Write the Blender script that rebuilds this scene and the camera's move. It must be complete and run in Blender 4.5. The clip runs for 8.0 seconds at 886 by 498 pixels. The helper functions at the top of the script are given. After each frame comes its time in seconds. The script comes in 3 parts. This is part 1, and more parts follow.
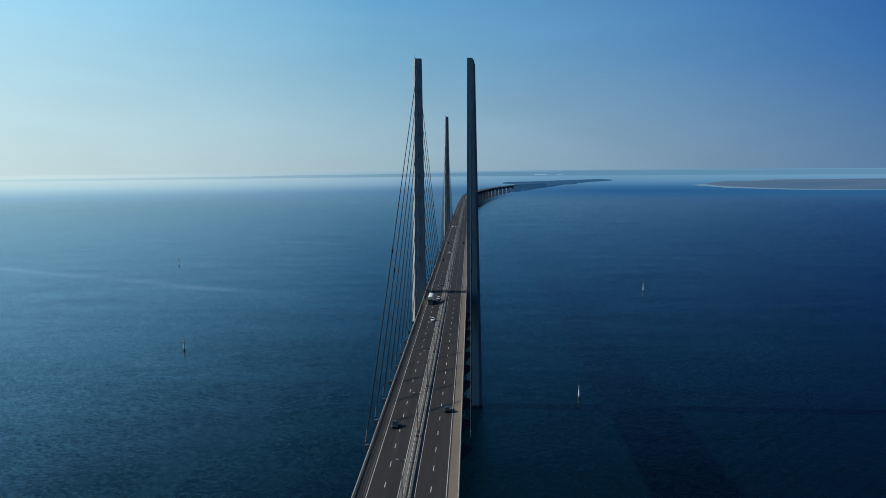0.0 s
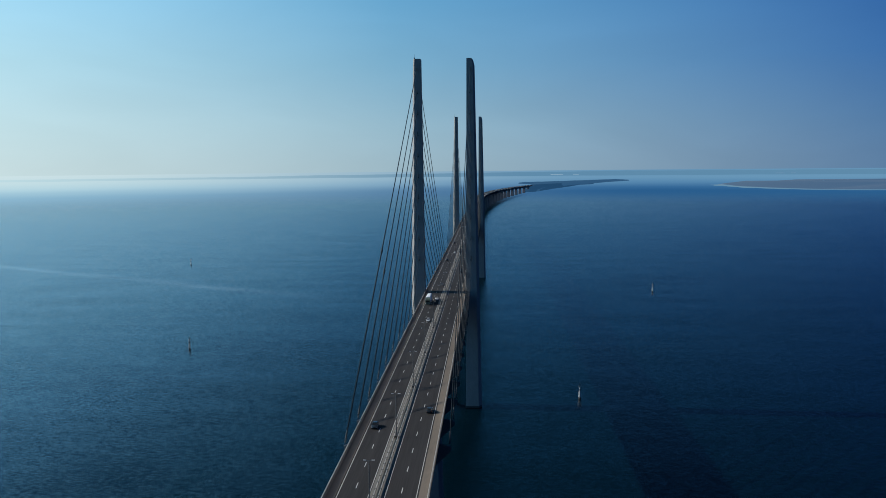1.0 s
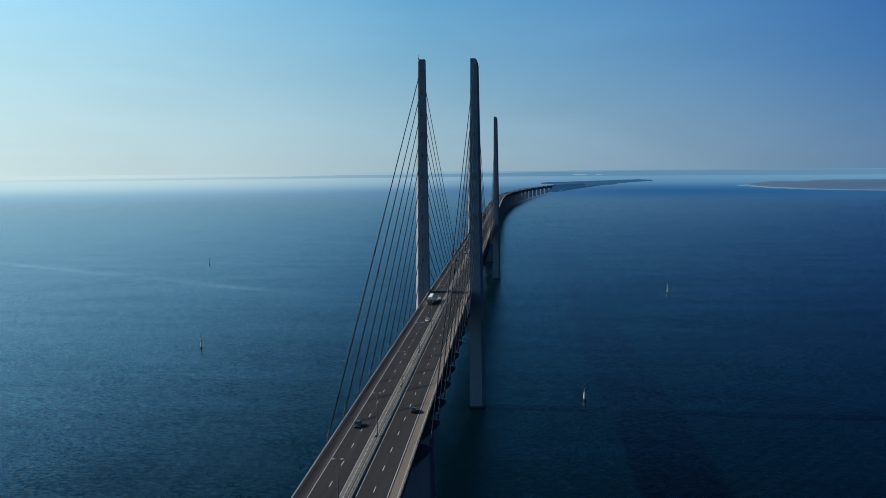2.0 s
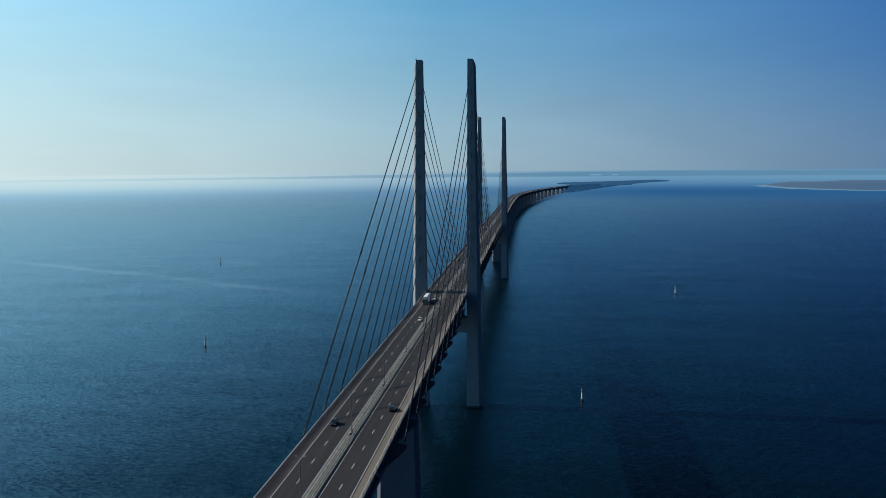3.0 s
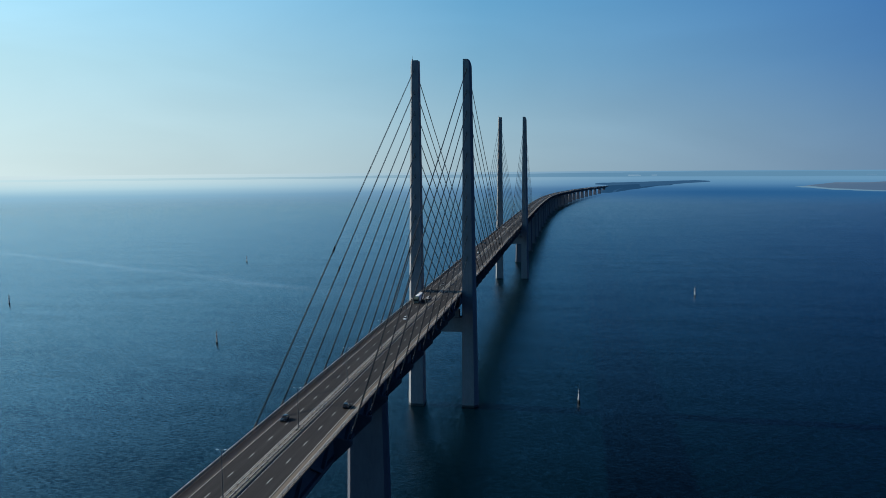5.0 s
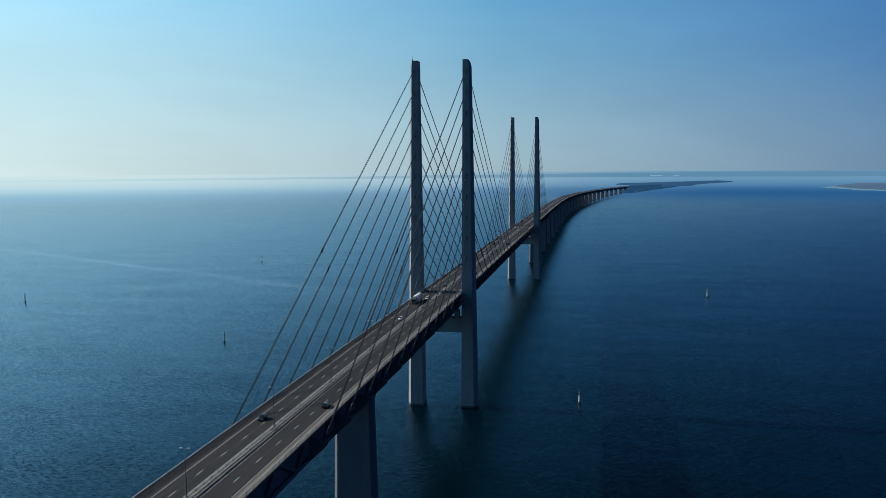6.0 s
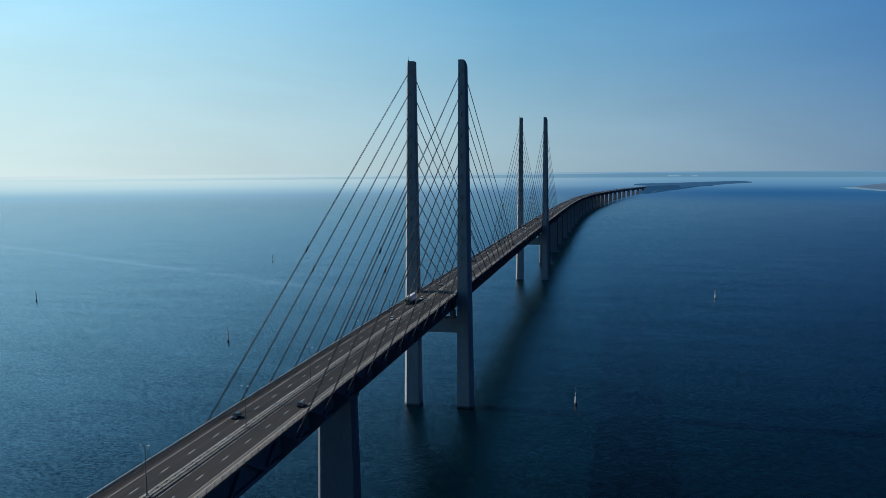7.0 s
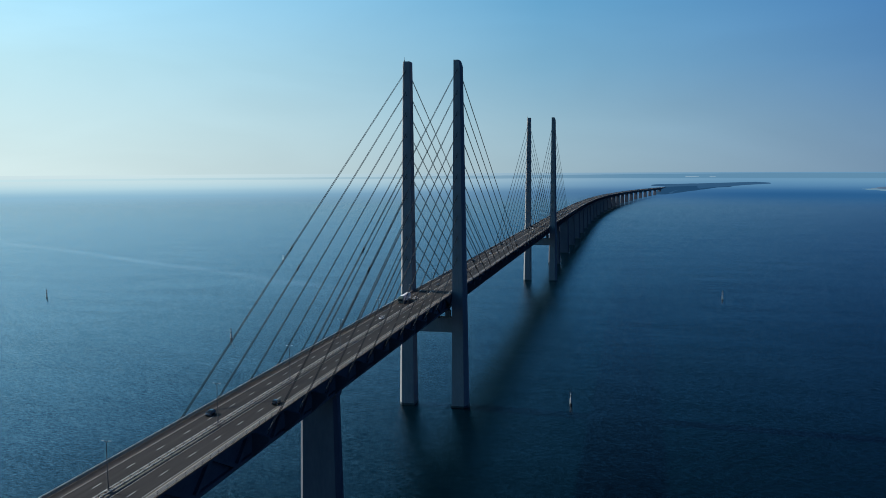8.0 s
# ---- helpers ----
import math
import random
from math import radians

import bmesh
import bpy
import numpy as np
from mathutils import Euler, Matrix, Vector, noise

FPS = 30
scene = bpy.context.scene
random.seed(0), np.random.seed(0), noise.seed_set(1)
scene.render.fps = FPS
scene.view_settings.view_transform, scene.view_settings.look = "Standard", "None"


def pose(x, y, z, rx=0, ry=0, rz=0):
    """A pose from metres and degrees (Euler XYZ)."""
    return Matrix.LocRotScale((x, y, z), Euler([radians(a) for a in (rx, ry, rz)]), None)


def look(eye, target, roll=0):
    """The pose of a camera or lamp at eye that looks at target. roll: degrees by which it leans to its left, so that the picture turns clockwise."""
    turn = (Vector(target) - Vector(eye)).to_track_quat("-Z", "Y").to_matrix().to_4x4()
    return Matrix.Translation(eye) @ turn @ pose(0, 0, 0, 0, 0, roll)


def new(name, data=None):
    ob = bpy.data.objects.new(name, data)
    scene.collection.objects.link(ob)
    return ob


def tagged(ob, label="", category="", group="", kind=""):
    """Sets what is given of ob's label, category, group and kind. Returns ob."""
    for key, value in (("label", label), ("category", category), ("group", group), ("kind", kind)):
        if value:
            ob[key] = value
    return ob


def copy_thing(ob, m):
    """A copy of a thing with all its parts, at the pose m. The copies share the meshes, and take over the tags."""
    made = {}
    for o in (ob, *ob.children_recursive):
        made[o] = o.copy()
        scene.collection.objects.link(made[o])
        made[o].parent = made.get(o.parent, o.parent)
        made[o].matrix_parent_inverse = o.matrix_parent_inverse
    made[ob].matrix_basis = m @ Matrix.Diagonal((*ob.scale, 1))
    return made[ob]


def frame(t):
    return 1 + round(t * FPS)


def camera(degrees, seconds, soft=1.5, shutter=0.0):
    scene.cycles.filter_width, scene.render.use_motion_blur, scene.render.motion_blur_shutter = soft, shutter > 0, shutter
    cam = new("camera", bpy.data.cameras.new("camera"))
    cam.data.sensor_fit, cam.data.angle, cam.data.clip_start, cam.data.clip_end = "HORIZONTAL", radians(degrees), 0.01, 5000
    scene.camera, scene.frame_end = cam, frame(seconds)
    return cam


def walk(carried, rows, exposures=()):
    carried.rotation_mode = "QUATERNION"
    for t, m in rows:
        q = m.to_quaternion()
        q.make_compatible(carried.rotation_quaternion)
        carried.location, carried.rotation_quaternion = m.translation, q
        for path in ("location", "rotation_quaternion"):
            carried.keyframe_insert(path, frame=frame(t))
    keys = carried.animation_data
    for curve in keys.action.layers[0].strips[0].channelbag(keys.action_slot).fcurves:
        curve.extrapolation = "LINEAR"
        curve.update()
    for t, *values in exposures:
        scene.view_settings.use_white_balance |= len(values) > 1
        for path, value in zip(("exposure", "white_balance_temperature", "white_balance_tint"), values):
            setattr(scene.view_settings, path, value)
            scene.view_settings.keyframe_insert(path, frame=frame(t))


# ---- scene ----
cam = camera(56.68, 8.0, soft=0.9)
# seconds, eye x y z, turn to the left, tilt, lean
ROWS = [
    (0, 15.13, -479.80, 142.30, 1.958, -5.771, 0.526),
    (0.5, 20.50, -479.42, 142.34, 2.433, -5.765, 0.542),
    (1, 25.72, -479.06, 142.38, 3.189, -5.757, 0.551),
    (1.5, 31.63, -478.74, 142.40, 4.110, -5.747, 0.560),
    (3, 49.57, -478.85, 142.28, 6.116, -5.714, 0.513),
    (3.5, 56.06, -478.75, 142.22, 6.768, -5.704, 0.497),
    (4, 62.57, -478.47, 142.14, 7.447, -5.703, 0.470),
    (4.5, 69.48, -478.00, 142.05, 8.193, -5.699, 0.447),
    (6, 89.35, -474.70, 141.97, 10.580, -5.663, 0.440),
    (6.5, 95.94, -473.52, 141.94, 11.249, -5.652, 0.425),
    (7, 102.75, -472.37, 141.90, 11.908, -5.640, 0.396),
    (7.5, 109.71, -471.35, 141.84, 12.546, -5.630, 0.340),
    (8, 116.33, -470.36, 141.77, 13.214, -5.621, 0.270),
]
walk(cam, [(t, pose(x, y, z, 90 + tilt, lean, turn)) for t, x, y, z, turn, tilt, lean in ROWS], exposures=[(0.0, 0.0, 6250, 9), (8.0, 0.0, 6250, 9)])

# ---- world and sun: clear hazy day, the sun square to the bridge on its south side ----
SUN_HEIGHT = 30.0
world = bpy.data.worlds.new("world")
scene.world = world
world.use_nodes = True
wn, wl = world.node_tree.nodes, world.node_tree.links
wn.clear()
sky = wn.new("ShaderNodeTexSky")
sky.sky_type = "NISHITA"
sky.sun_disc = False
sky.sun_elevation = radians(SUN_HEIGHT)
sky.sun_rotation = radians(-90)
sky.altitude = 0
sky.air_density = 1.0
sky.dust_density = 0.6
sky.ozone_density = 2.0
sky_level = wn.new("ShaderNodeMix")
sky_level.data_type, sky_level.blend_type = "RGBA", "MULTIPLY"
sky_level.inputs["Factor"].default_value = 1.0
sky_level.inputs["B"].default_value = (0.1, 0.1, 0.1, 1)
wl.new(sky.outputs["Color"], sky_level.inputs["A"])
# haze: pale low down and towards the sun, deep blue high up and away from it
coord = wn.new("ShaderNodeTexCoord")
wxyz = wn.new("ShaderNodeSeparateXYZ")
wl.new(coord.outputs["Generated"], wxyz.inputs["Vector"])
sunward = wn.new("ShaderNodeMapRange")
sunward.inputs["From Min"].default_value, sunward.inputs["From Max"].default_value = 0.5, -0.72
wl.new(wxyz.outputs["X"], sunward.inputs["Value"])
HAZE = (
    ((0, (0.066, 0.164, 0.328)), (0.05, (0.0365, 0.136, 0.332)), (0.12, (0.0125, 0.104, 0.348)), (0.23, (0.0028, 0.061, 0.298)), (0.32, (0.003, 0.043, 0.228)), (0.45, (0.006, 0.034, 0.149)), (0.65, (0.009, 0.027, 0.1)), (1, (0.001, 0.01, 0.06))),
    ((0, (0.3398, 0.4777, 0.5467)), (0.05, (0.302, 0.478, 0.58)), (0.12, (0.206, 0.43, 0.60)), (0.23, (0.103, 0.347, 0.597)), (0.32, (0.06, 0.35, 0.82)), (0.45, (0.021, 0.116, 0.26)), (0.65, (0.013, 0.054, 0.113)), (1, (0.001, 0.01, 0.06))),
    ((0, (0.7208, 0.8692, 0.848)), (0.05, (0.6678, 0.8692, 0.8798)), (0.12, (0.5936, 0.8798, 0.9434)), (0.23, (0.45, 0.90, 1.16)), (0.32, (0.86, 2.25, 3.35)), (0.45, (0.105, 0.525, 1.09)), (0.65, (0.042, 0.215, 0.52)), (1, (0.001, 0.01, 0.06))))
haze_ramps = []
for row in HAZE:
    r = wn.new("ShaderNodeValToRGB")
    while len(r.color_ramp.elements) < len(row):
        r.color_ramp.elements.new(0.5)
    for e, (p, c) in zip(r.color_ramp.elements, row):
        e.position, e.color = p, (*c, 1)
    wl.new(wxyz.outputs["Z"], r.inputs["Fac"])
    haze_ramps.append(r)
halves = []
for lo, hi in ((0.0, 0.5), (0.5, 1.0)):
    h = wn.new("ShaderNodeMapRange")
    h.inputs["From Min"].default_value, h.inputs["From Max"].default_value = lo, hi
    wl.new(sunward.outputs["Result"], h.inputs["Value"])
    halves.append(h.outputs["Result"])
haze = None
for i, h in enumerate(halves):
    m = wn.new("ShaderNodeMix")
    m.data_type = "RGBA"
    wl.new(h, m.inputs["Factor"])
    wl.new(haze_ramps[0].outputs["Color"] if i == 0 else haze.outputs["Result"], m.inputs["A"])
    wl.new(haze_ramps[i + 1].outputs["Color"], m.inputs["B"])
    haze = m
hazy_sky = wn.new("ShaderNodeMix")
hazy_sky.data_type = "RGBA"
hazy_sky.inputs["Factor"].default_value = 0.95
wl.new(sky_level.outputs["Result"], hazy_sky.inputs["A"])
wl.new(haze.outputs["Result"], hazy_sky.inputs["B"])
# sky back along the bridge dimmed, added to darken faces turned that way
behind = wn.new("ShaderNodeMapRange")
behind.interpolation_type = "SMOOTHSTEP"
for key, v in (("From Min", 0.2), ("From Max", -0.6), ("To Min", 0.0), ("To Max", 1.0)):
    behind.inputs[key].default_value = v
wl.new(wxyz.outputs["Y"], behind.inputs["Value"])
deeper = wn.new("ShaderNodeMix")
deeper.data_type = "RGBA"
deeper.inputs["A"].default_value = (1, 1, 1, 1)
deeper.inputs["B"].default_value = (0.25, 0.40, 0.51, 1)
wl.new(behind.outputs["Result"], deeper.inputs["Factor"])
# faint veils of high cloud
veil_place = wn.new("ShaderNodeMapping")
veil_place.inputs["Rotation"].default_value = (0, radians(25), radians(20))
veil_place.inputs["Scale"].default_value = (2.0, 2.0, 7.0)
wl.new(coord.outputs["Generated"], veil_place.inputs["Vector"])
veil = wn.new("ShaderNodeTexNoise")
veil.inputs["Scale"].default_value = 1.6
veil.inputs["Detail"].default_value = 6
veil.inputs["Distortion"].default_value = 0.6
wl.new(veil_place.outputs["Vector"], veil.inputs["Vector"])
veil_level = wn.new("ShaderNodeMapRange")
for key, v in (("From Min", 0.3), ("From Max", 0.7), ("To Min", 0.955), ("To Max", 1.045)):
    veil_level.inputs[key].default_value = v
wl.new(veil.outputs["Fac"], veil_level.inputs["Value"])
veiled = wn.new("ShaderNodeVectorMath")
veiled.operation = "SCALE"
wl.new(hazy_sky.outputs["Result"], veiled.inputs[0])
wl.new(veil_level.outputs["Result"], veiled.inputs["Scale"])
dimmed_sky = wn.new("ShaderNodeVectorMath")
dimmed_sky.operation = "MULTIPLY"
wl.new(veiled.outputs["Vector"], dimmed_sky.inputs[0])
wl.new(deeper.outputs["Result"], dimmed_sky.inputs[1])
background = wn.new("ShaderNodeBackground")
background.inputs["Strength"].default_value = 1.0
world_out = wn.new("ShaderNodeOutputWorld")
wl.new(dimmed_sky.outputs["Vector"], background.inputs["Color"])
wl.new(background.outputs["Background"], world_out.inputs["Surface"])

sun = new("sun", bpy.data.lights.new("sun", "SUN"))
sun.data.energy = 5.0
sun.data.angle = radians(0.6)
sun.data.color = (1.0, 0.93, 0.82)
sun.matrix_world = look((-math.cos(radians(SUN_HEIGHT)) * 800, 40, math.sin(radians(SUN_HEIGHT)) * 800), (0, 0, 0))


# ---- materials ----
def mat(name, base, rough=0.7, metal=0.0, vary=0.25, scale=0.5, fine=6.0, bump=0.0, stretch=(1, 1, 1), gloss=0.5):
    """A surface with stains and grain at two scales, and a fine relief."""
    m = bpy.data.materials.new(name)
    m.use_nodes = True
    n, l = m.node_tree.nodes, m.node_tree.links
    b = n["Principled BSDF"]
    b.inputs["Roughness"].default_value = rough
    b.inputs["Metallic"].default_value = metal
    b.inputs["Specular IOR Level"].default_value = gloss
    geo = n.new("ShaderNodeNewGeometry")
    mapping = n.new("ShaderNodeMapping")
    mapping.inputs["Scale"].default_value = stretch
    l.new(geo.outputs["Position"], mapping.inputs["Vector"])
    a = n.new("ShaderNodeTexNoise")
    a.inputs["Scale"].default_value = scale
    a.inputs["Detail"].default_value = 5
    c = n.new("ShaderNodeTexNoise")
    c.inputs["Scale"].default_value = fine
    c.inputs["Detail"].default_value = 3
    for node in (a, c):
        l.new(mapping.outputs["Vector"], node.inputs["Vector"])
    mixed = n.new("ShaderNodeMix")
    mixed.data_type = "FLOAT"
    mixed.inputs["Factor"].default_value = 0.4
    l.new(a.outputs["Fac"], mixed.inputs["A"])
    l.new(c.outputs["Fac"], mixed.inputs["B"])
    ramp = n.new("ShaderNodeValToRGB")
    dark = [v * (1 - vary) for v in base]
    light = [min(1.0, v * (1 + vary)) for v in base]
    ramp.color_ramp.elements[0].position, ramp.color_ramp.elements[1].position = 0.3, 0.7
    ramp.color_ramp.elements[0].color, ramp.color_ramp.elements[1].color = (*dark, 1), (*light, 1)
    l.new(mixed.outputs["Result"], ramp.inputs["Fac"])
    colour = ramp.outputs["Color"]
    l.new(colour, b.inputs["Base Color"])
    if bump:
        bm_node = n.new("ShaderNodeBump")
        bm_node.inputs["Strength"].default_value = bump
        bm_node.inputs["Distance"].default_value = 0.05
        l.new(c.outputs["Fac"], bm_node.inputs["Height"])
        l.new(bm_node.outputs["Normal"], b.inputs["Normal"])
    return m


ASPHALT = mat("asphalt", (0.0275, 0.0248, 0.0238), 0.85, gloss=0.2, vary=0.42, scale=0.55, fine=3.0, bump=0.2, stretch=(1, 0.03, 1))
KERB = mat("shoulder concrete", (0.142, 0.113, 0.086), 0.85, vary=0.18, scale=0.3, fine=2.0, bump=0.2, stretch=(1, 0.2, 1))
MEDIAN = mat("median concrete", (0.14, 0.128, 0.112), 0.85, vary=0.2, scale=0.4, fine=3.0, bump=0.2)
CONCRETE = mat("pylon concrete", (0.252, 0.254, 0.252), 0.85, gloss=0.15, vary=0.16, scale=0.12, fine=1.2, bump=0.1, stretch=(1, 1, 0.25))
# darker and bluer than the pylons' concrete: shade and haze put into the colour
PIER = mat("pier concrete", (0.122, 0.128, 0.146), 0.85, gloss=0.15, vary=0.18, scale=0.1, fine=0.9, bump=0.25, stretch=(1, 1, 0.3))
WET = mat("wet concrete", (0.035, 0.04, 0.04), 0.35, vary=0.3, scale=0.3, fine=2.0)
BALLAST = mat("railway ballast", (0.05, 0.05, 0.052), 0.95, gloss=0.05, vary=0.3, scale=0.5, fine=4.0)
STEEL = mat("girder steel", (0.112, 0.117, 0.126), 0.7, gloss=0.1, vary=0.2, scale=0.2, fine=2.0)
RAIL = mat("galvanised rail", (0.47, 0.435, 0.38), 0.5, metal=0.2, vary=0.15, scale=0.5, fine=4.0)
RAIL_DARK = mat("dark rail", (0.075, 0.07, 0.064), 0.6, vary=0.2, scale=0.5, fine=4.0)
PAINT = mat("road paint", (0.44, 0.43, 0.41), 0.7, vary=0.2, scale=1.0, fine=5.0)
CABLE = mat("cable sheath", (0.012, 0.021, 0.029), 0.55, vary=0.15, scale=0.3, fine=3.0, gloss=0.25)
POLE = mat("lamp pole steel", (0.09, 0.10, 0.11), 0.5, metal=0.3, vary=0.15)
LAMP_HEAD = mat("lamp head", (0.42, 0.42, 0.42), 0.4, vary=0.1)
BEACON_GREY = mat("beacon grey paint", (0.14, 0.14, 0.145), 0.5, vary=0.15)
SOCKET = mat("cable socket", (0.045, 0.05, 0.055), 0.6, vary=0.2, gloss=0.2)
# a duller white than the lorry's, for the beacons
SEA_WHITE = mat("dull white paint", (0.46, 0.47, 0.47), 0.6, vary=0.3, scale=0.9, fine=5.0)
WHITE = mat("white paint", (0.78, 0.78, 0.77), 0.45, vary=0.1, scale=0.8)
BLACK = mat("black rubber", (0.02, 0.02, 0.022), 0.7, vary=0.2)
GLASS = mat("dark glass", (0.015, 0.018, 0.02), 0.08, vary=0.1)
NICHE = mat("dark niche", (0.07, 0.073, 0.077), 0.8, vary=0.1)


def water():
    """Sea with two sizes of ripples; wind lanes and a slick of calmer water change its gloss."""
    m = bpy.data.materials.new("sea water")
    m.use_nodes = True
    n, l = m.node_tree.nodes, m.node_tree.links
    b = n["Principled BSDF"]
    b.inputs["IOR"].default_value = 1.333
    b.inputs["Specular IOR Level"].default_value = 0.5
    geo = n.new("ShaderNodeNewGeometry")

    def waves(scale, turn, stretch, detail=3):
        mp = n.new("ShaderNodeMapping")
        mp.inputs["Rotation"].default_value = (0, 0, radians(turn))
        mp.inputs["Scale"].default_value = (1, stretch, 1)
        l.new(geo.outputs["Position"], mp.inputs["Vector"])
        w = n.new("ShaderNodeTexNoise")
        w.inputs["Scale"].default_value = scale
        w.inputs["Detail"].default_value = detail
        l.new(mp.outputs["Vector"], w.inputs["Vector"])
        return w.outputs["Fac"]

    def calc(op, a, c, d=None):
        node = n.new("ShaderNodeMath")
        node.operation = op
        for i, v in enumerate((a, c, d)):
            if v is None:
                continue
            if isinstance(v, (int, float)):
                node.inputs[i].default_value = v
            else:
                l.new(v, node.inputs[i])
        return node.outputs[0]

    def span(v, a, c, lo, hi):
        node = n.new("ShaderNodeMapRange")
        node.interpolation_type = "SMOOTHSTEP"
        l.new(v, node.inputs["Value"])
        for key, x in (("From Min", a), ("From Max", c), ("To Min", lo), ("To Max", hi)):
            node.inputs[key].default_value = x
        return node.outputs["Result"]

    # slick: a narrow wandering lane of smooth water off the south side
    xyz = n.new("ShaderNodeSeparateXYZ")
    l.new(geo.outputs["Position"], xyz.inputs["Vector"])
    line = calc("MULTIPLY_ADD", xyz.outputs["X"], SLICK[0], calc("MULTIPLY", xyz.outputs["Y"], SLICK[1]))
    line = calc("ADD", line, SLICK[2])
    line = calc("ADD", line, calc("MULTIPLY_ADD", waves(0.004, 0, 1.0), 44.0, -22.0))
    slick = span(calc("ABSOLUTE", line, 0.0), 3.0, 20.0, 1.0, 0.0)
    slick = calc("MULTIPLY", slick, span(waves(0.012, 10, 1.0), 0.38, 0.6, 0.45, 1.0))
    slick = calc("MULTIPLY", slick, span(xyz.outputs["X"], -420.0, -60.0, 1.0, 0.0))
    # the lane's base colour is paler than the open water
    lane_tint = n.new("ShaderNodeMix")
    lane_tint.data_type = "RGBA"
    lane_tint.inputs["A"].default_value = (0.0002, 0.0054, 0.0098, 1)
    lane_tint.inputs["B"].default_value = (0.06, 0.085, 0.10, 1)
    l.new(calc("MULTIPLY", slick, 0.95), lane_tint.inputs["Factor"])
    l.new(lane_tint.outputs["Result"], b.inputs["Base Color"])
    # slopes of the ripples, straight from noise so that they keep their steepness far off; all lean back along the
    # bridge to mirror higher sky
    lanes = span(waves(0.006, 12, 4.0, 4), 0.33, 0.68, 0.9, 1.09)
    steep = calc("MULTIPLY", lanes, calc("MULTIPLY_ADD", slick, -0.1, 1.0))
    # the slopes are scaled down with distance ahead, which sets the far water's tone
    outer = n.new("ShaderNodeMapRange")
    l.new(xyz.outputs["Y"], outer.inputs["Value"])
    for key, v in (("From Min", -400.0), ("From Max", 3200.0), ("To Min", 1.16), ("To Max", OUTER)):
        outer.inputs[key].default_value = v
    steep = calc("MULTIPLY", steep, outer.outputs["Result"])
    total = None
    for scale, turn, stretch, kx, ky in ((5.0, -15, 1.3, 1.0, 0.62), (0.4, 24, 1.7, 0.26, 0.17), (0.05, 35, 2.2, 0.05, 0.03)):
        waves(scale, turn, stretch, 4)
        tex = n[-1]
        centred = n.new("ShaderNodeVectorMath")
        centred.operation = "MULTIPLY_ADD"
        l.new(tex.outputs["Color"], centred.inputs[0])
        centred.inputs[1].default_value = (kx, ky, 0)
        centred.inputs[2].default_value = (-kx / 2, -ky / 2, 0)
        if total is None:
            total = centred.outputs["Vector"]
        else:
            add = n.new("ShaderNodeVectorMath")
            l.new(total, add.inputs[0])
            l.new(centred.outputs["Vector"], add.inputs[1])
            total = add.outputs["Vector"]
    leaning = n.new("ShaderNodeVectorMath")
    l.new(total, leaning.inputs[0])
    leaning.inputs[1].default_value = (0, LEAN_BACK, 0)
    scaled = n.new("ShaderNodeVectorMath")
    scaled.operation = "SCALE"
    l.new(leaning.outputs["Vector"], scaled.inputs[0])
    l.new(steep, scaled.inputs["Scale"])
    upright = n.new("ShaderNodeVectorMath")
    l.new(scaled.outputs["Vector"], upright.inputs[0])
    upright.inputs[1].default_value = (0, 0, 1)
    unit = n.new("ShaderNodeVectorMath")
    unit.operation = "NORMALIZE"
    l.new(upright.outputs["Vector"], unit.inputs[0])
    l.new(unit.outputs["Vector"], b.inputs["Normal"])
    b.inputs["Roughness"].default_value = 0.13
    return m


